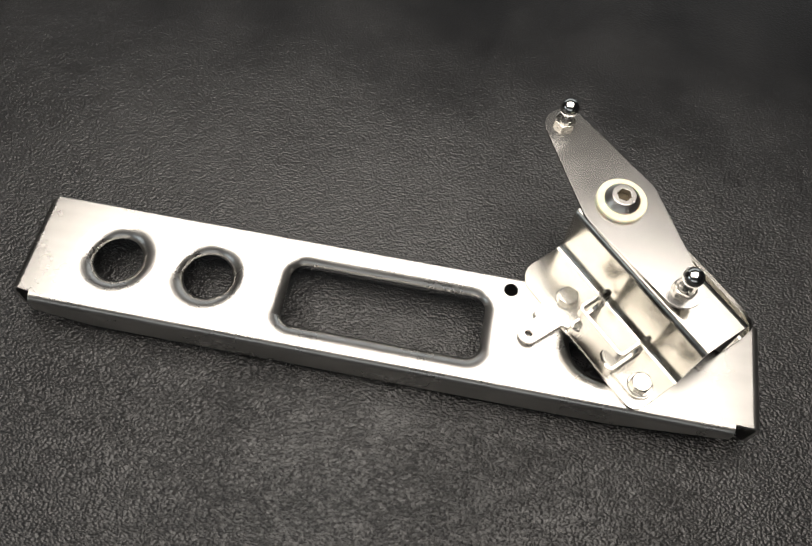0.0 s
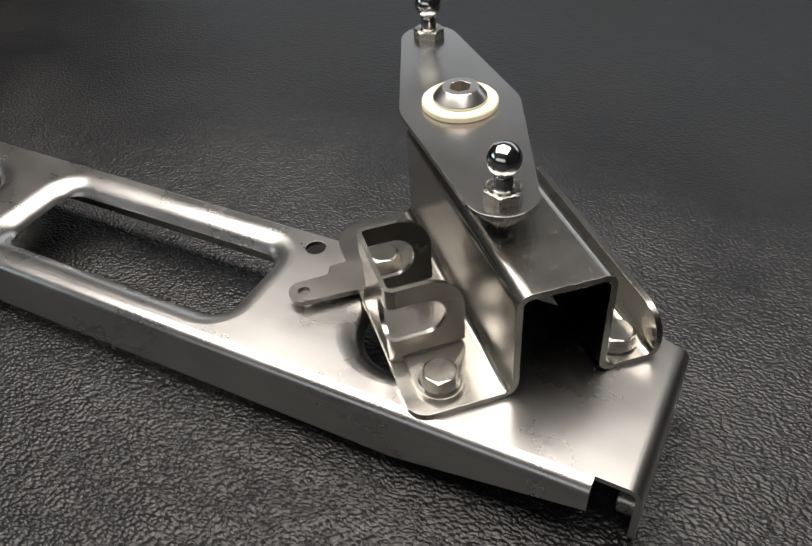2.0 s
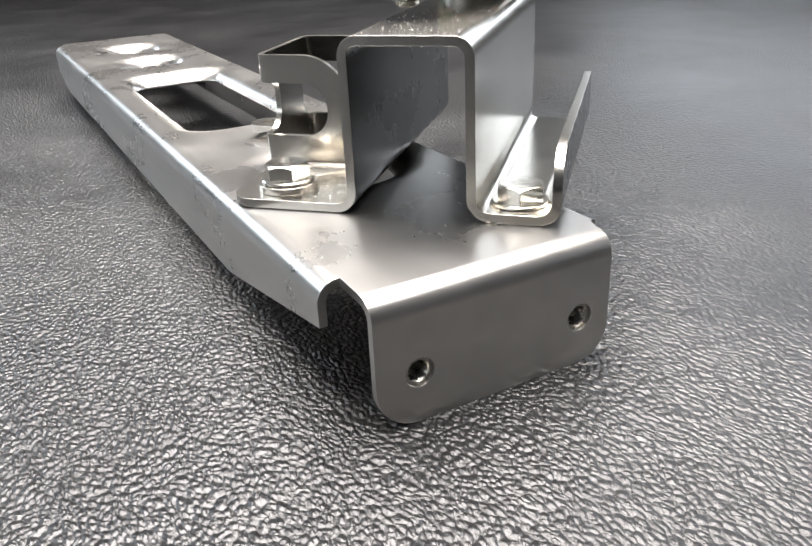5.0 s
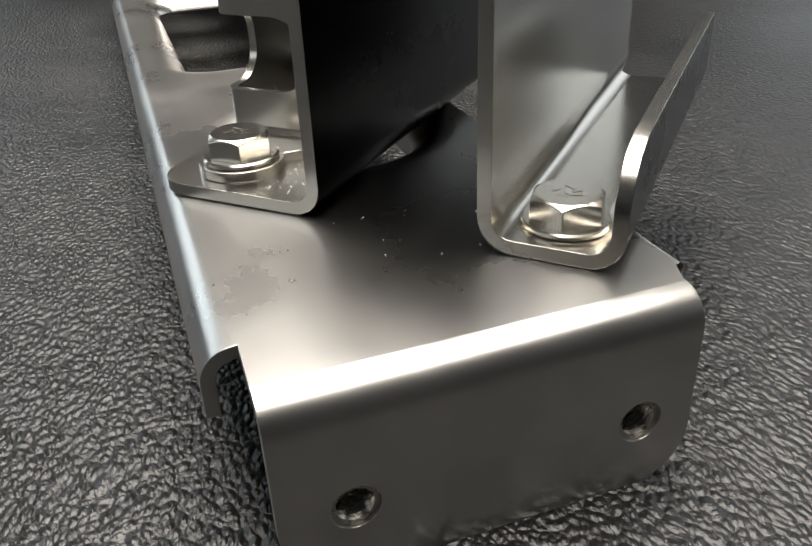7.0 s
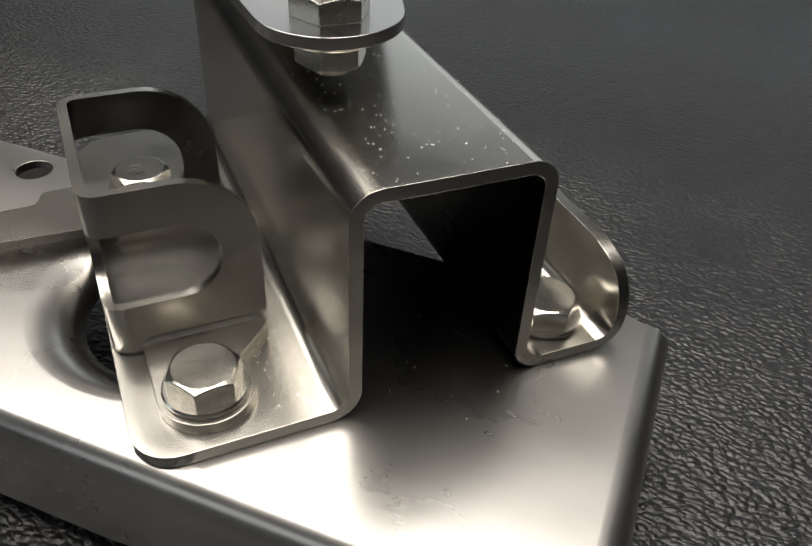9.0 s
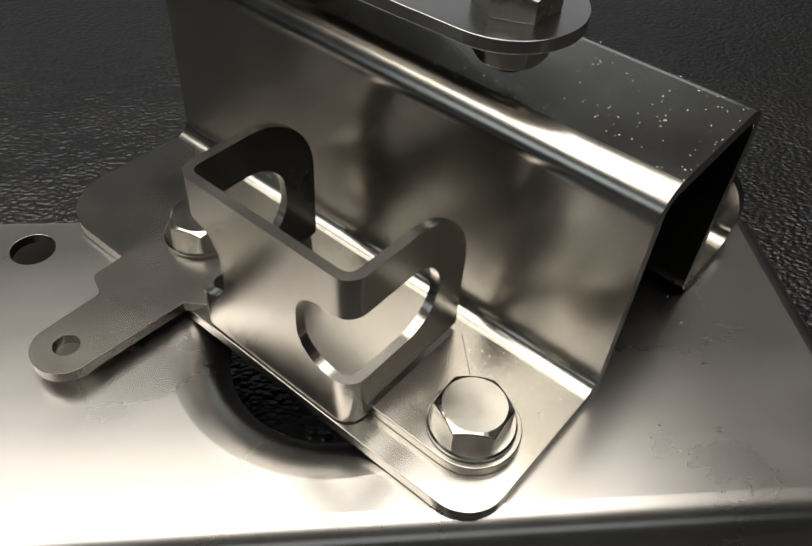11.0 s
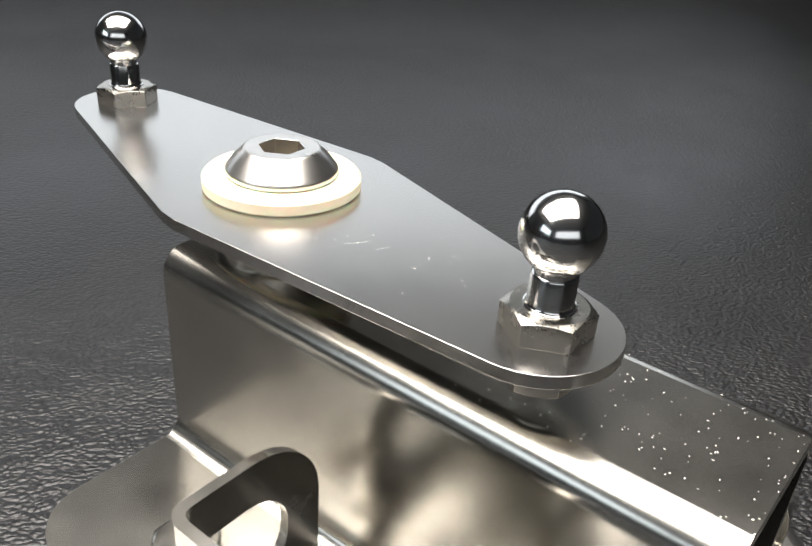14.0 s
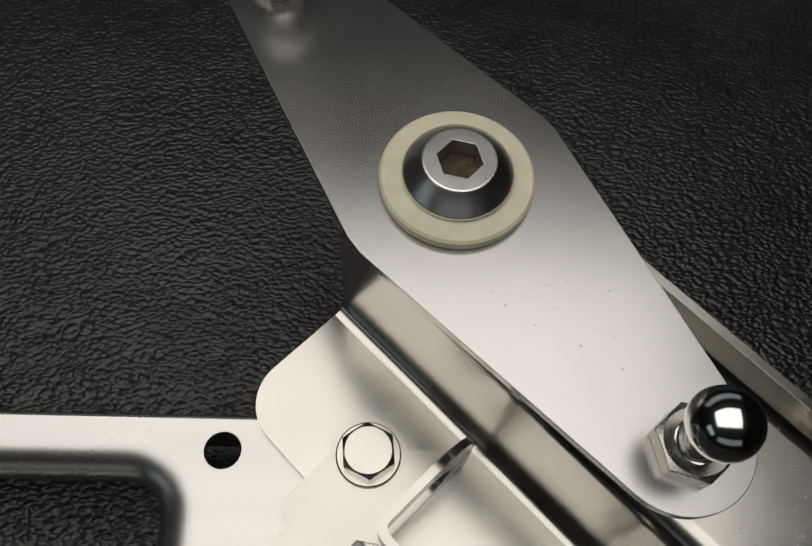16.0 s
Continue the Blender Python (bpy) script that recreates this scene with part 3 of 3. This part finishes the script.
def hex_bolts():
    bm = bmesh.new()
    hex_prism(bm, 8.5, 0.8, 4.0)
    bolt = part("hex_bolt", curved(bm), ZINC, unit, "zinc-plated hexagon bolt head", at=hat_pose(8.4, -16.2, 3.52, 20), smooth=False, bevel=0.00012, angle=35)
    wm = lathe([(0, 0), (5.4, 0), (5.6, 0.2), (5.6, 0.6), (5.35, 0.85), (0, 0.85)], 36)
    wash = part("washer", curved(wm), ZINC, bolt, "flat steel washer", bevel=0.0001)
    # stamped mark on the head
    sm = bmesh.new()
    for x, y, w, turn in ((-1.5, 0.9, 1.5, 20), (0.2, 1.2, 1.2, 100), (1.4, 0.6, 1.3, 65), (-0.4, -0.3, 1.9, -15), (0.9, -1.2, 1.6, 40), (-1.2, -1.4, 1.0, 95)):
        m = Matrix.Translation((x * 0.85 * MM, y * 0.85 * MM, 4.0 * MM)) @ Matrix.Rotation(radians(turn), 4, "Z") @ Matrix.Diagonal((w * MM, 0.35 * MM, 0.16 * MM, 1))
        bmesh.ops.create_cube(sm, size=1, matrix=m)
    mark = part("head_stamp", sm, ZINC, bolt, smooth=False)
    for a, b, z, turn in ((58.0, -16.2, 3.62, 5), (6.6, 33.0, 2.0, -8)):
        o = again(bolt, hat_pose(a, b, z, turn))
        again(wash, Matrix.Identity(4), o)
        again(mark, Matrix.Identity(4), o)


PIVOT = (71.0, 13.4)
ARM_TOP = 43.7


def lever_arm():
    px, py = (HAT @ Vector((PIVOT[0] * MM, PIVOT[1] * MM, 0))).xy / MM
    ang = -53.1
    half, reach = 17.6, 46.4
    # hull of two end discs and two blunt side corners
    pts = [(-1.5, half), (1.5, half)] + arc(reach - 1.2, 0, 9.4, 80, -80, 18) + [(1.5, -half), (-1.5, -half)] + arc(-reach + 1.2, 0, 9.4, 260, 100, 18)
    c, s = math.cos(radians(ang)), math.sin(radians(ang))
    outline = [(px + x * c - y * s, py + x * s + y * c) for x, y in pts]
    am = slab([outline], ARM_TOP - 1.6, ARM_TOP)
    arm = part("lever_arm", curved(am), ARM, unit, "flat satin stainless rocker arm", at=UP, smooth=False, bevel=0.0006)
    for f in arm.data.polygons:
        f.use_smooth = abs(f.normal.z) < 0.9
    # pivot
    at = hat_pose(*PIVOT, 0)
    bm = lathe([(0, ARM_TOP), (10.7, ARM_TOP), (11.0, ARM_TOP + 0.3), (11.0, ARM_TOP + 1.6), (10.6, ARM_TOP + 2.0), (0, ARM_TOP + 2.0)], 56)
    part("nylon_washer", curved(bm), NYLON, unit, "cream nylon washer", at=at, bevel=0.00015)
    z = ARM_TOP + 2.0
    bm = bmesh.new()
    n = 48
    prof = [(7.6, z), (7.75, z + 0.15), (7.8, z + 0.3), (7.8, z + 0.75), (7.76, z + 0.86), (7.68, z + 0.98), (7.6, z + 1.06), (6.7, z + 2.3), (5.35, z + 3.5), (5.28, z + 3.57), (5.18, z + 3.64), (5.05, z + 3.7), (4.9, z + 3.7)]
    rings = [ring(bm, circle_loop(r_, n), zz) for r_, zz in prof]
    for a_, b_ in zip(rings, rings[1:]):
        bridge(bm, a_, b_)
    rim = ring(bm, hex_loop(5.6, n), z + 3.7)
    low = ring(bm, hex_loop(5.6, n), z + 0.6)
    bridge(bm, rings[-1], rim)
    bridge(bm, rim, low)
    tip = bm.verts.new((0, 0, (z + 0.2) * MM))
    for i in range(n):
        bm.faces.new((low[i - 1], low[i], tip))
    bm.faces.new(rings[0][::-1])
    part("pivot_screw", curved(bm), SCREW, unit, "button-head screw with hexagon socket", at=at @ Matrix.Rotation(0.3, 4, "Z"), bevel=0.00012, angle=38)
    dm = bmesh.new()
    dm.faces.new(ring(dm, hex_loop(5.5, 48), z + 0.7))
    part("socket_grime", dm, DIRT, bpy.data.objects["pivot_screw"], "tan grime in the socket")
    bm = lathe([(0, ARM_TOP - 3.7), (10.9, ARM_TOP - 3.7), (10.9, ARM_TOP - 1.65), (0, ARM_TOP - 1.65)], 48)
    part("lower_washer", curved(bm), NYLON, unit, "cream nylon washer", at=at, bevel=0.0002)
    bm = lathe([(0, 34.2), (9.6, 34.2), (9.9, 34.5), (9.9, ARM_TOP - 4.0), (9.6, ARM_TOP - 3.7), (0, ARM_TOP - 3.7)], 48)
    part("spacer", curved(bm), LATCH, unit, "turned steel spacer", at=at, bevel=0.0002)
    # ball studs
    made = None
    for k in (1, -1):
        p = Vector((px + k * 46.5 * c, py + k * 46.5 * s))
        m = Matrix.Translation((p.x * MM, p.y * MM, (BASE_Z + ARM_TOP) * MM)) @ Matrix.Rotation(radians(12 * k), 4, "Z")
        if made is None:
            R = 4.3
            prof = [(2.9, 2.9), (2.8, 3.1), (2.6, 3.15), (2.5, 3.3), (2.45, 3.5), (2.45, 6.5), (2.35, 6.7), (2.2, 6.8), (2.2, 7.1)]
            zc = 11.0
            prof += [(R * math.sin(radians(q)), zc - R * math.cos(radians(q))) for q in range(31, 172, 7)] + [(0.5, zc + R - 0.02), (0, zc + R)]
            bm = lathe(prof, 40)
            made = [part("ball_stud", curved(bm), CHROME, unit, "polished steel ball stud", at=m)]
            hm = bmesh.new()
            hex_prism(hm, 8.8, 0.0, 3.0, 0.5)
            made.append(part("hexagon", curved(hm), DULL, made[0], smooth=False, bevel=0.0001, angle=35))
            nm = lathe([(0, -2.8), (5.9, -2.8), (6.1, -2.4), (6.0, -1.65), (0, -1.65)], 36)
            made.append(part("nut_flange", curved(nm), ZINC, made[0], bevel=0.0001))
            hm = bmesh.new()
            hex_prism(hm, 8.0, 0.0, 3.4, 0.6)
            bmesh.ops.transform(hm, matrix=Matrix.Translation((0, 0, -2.8 * MM)) @ Matrix.Rotation(math.pi, 4, "X"), verts=hm.verts)
            made.append(part("nut", curved(hm), ZINC, made[0], "flanged lock nut", smooth=False, bevel=0.0001, angle=35))
            tm = lathe([(0, -7.4), (2.2, -7.4), (2.5, -7.0), (2.5, -5.8), (0, -5.8)], 24)
            made.append(part("thread_end", curved(tm), ZINC, made[0]))
        else:
            o = again(made[0], m)
            for q in made[1:]:
                again(q, Matrix.Identity(4), o)


def rivet_nuts():
    first = None
    for y in (9.4, 43.2):
        m = Matrix.Translation((330.0 * MM, y * MM, (BASE_Z - 14.9) * MM)) @ Matrix.Rotation(math.pi / 2, 4, "Y")
        if first is None:
            bm = bmesh.new()
            prof = [(2.7, 1.0)] + [(2.1 + 0.25 * (i % 2), 1.0 - 0.34 * i) for i in range(16)]
            lathe(prof, 28, bm)
            lathe([(2.7, 1.0), (4.2, 0.0), (4.2, -4.5), (2.1, -4.5)], 28, bm)
            bmesh.ops.recalc_face_normals(bm, faces=bm.faces)
            first = part("rivet_nut", bm, DULL, unit, "threaded insert behind the end flange", at=m)
        else:
            again(first, m)


base_plate()
hat_bracket()
stop_bracket()
hex_bolts()
lever_arm()
rivet_nuts()


def dust():
    """Bright metal flecks on the hat bracket and on the plate before it."""
    rnd = random.Random(5)
    bm = bmesh.new()
    spots = []
    for _ in range(150):
        a, b = 34 * rnd.random() ** 1.3, 3 + 20 * rnd.random()
        spots.append(HAT @ Vector((a * MM, b * MM, 34.2 * MM)))
    for _ in range(12):
        a, b = rnd.uniform(-6, 9), rnd.gauss(13, 6)
        p = HAT @ Vector((a * MM, b * MM, 0.0))
        spots.append(p)
    for _ in range(45):
        a, b = rnd.uniform(2, 18), rnd.uniform(-9, -3)
        spots.append(HAT @ Vector((a * MM, b * MM, 1.95 * MM)))
    for _ in range(30):              # on the near end of the arm
        u, v = rnd.uniform(14, 38), rnd.uniform(-7, 7)
        q = HAT @ Vector((PIVOT[0] * MM, PIVOT[1] * MM, ARM_TOP * MM))
        spots.append(q + Vector((u * 0.6004 + v * 0.7997, -u * 0.7997 + v * 0.6004, 0)) * MM)
    for u, v, l, turn in ((20, -3, 2.2, 12), (23, -1.5, 1.4, 20), (30, 4, 1.0, -25), (8, 9, 1.6, 40)):      # scratches in the arm
        q = HAT @ Vector((PIVOT[0] * MM, PIVOT[1] * MM, ARM_TOP * MM))
        q += Vector((u * 0.6004 + v * 0.7997, -u * 0.7997 + v * 0.6004, 0)) * MM
        m = Matrix.Translation(q) @ Matrix.Rotation(radians(turn), 4, "Z") @ Matrix.Diagonal((l * MM, 0.022 * MM, 0.012 * MM, 1))
        bmesh.ops.create_icosphere(bm, subdivisions=1, radius=1, matrix=m)
    for p in spots:
        r, l = rnd.uniform(0.04, 0.10) * MM, rnd.uniform(0.04, 0.18) * MM
        m = Matrix.Translation(p + Vector((0, 0, r * 0.5))) @ Matrix.Rotation(rnd.uniform(0, 6.28), 4, "Z") @ Matrix.Diagonal((l, r, r * 0.7, 1))
        bmesh.ops.create_icosphere(bm, subdivisions=1, radius=1, matrix=m)
    tagged(part("metal_dust", bm, FILINGS, unit, "fine bright metal dust"), kind="stuff")


dust()
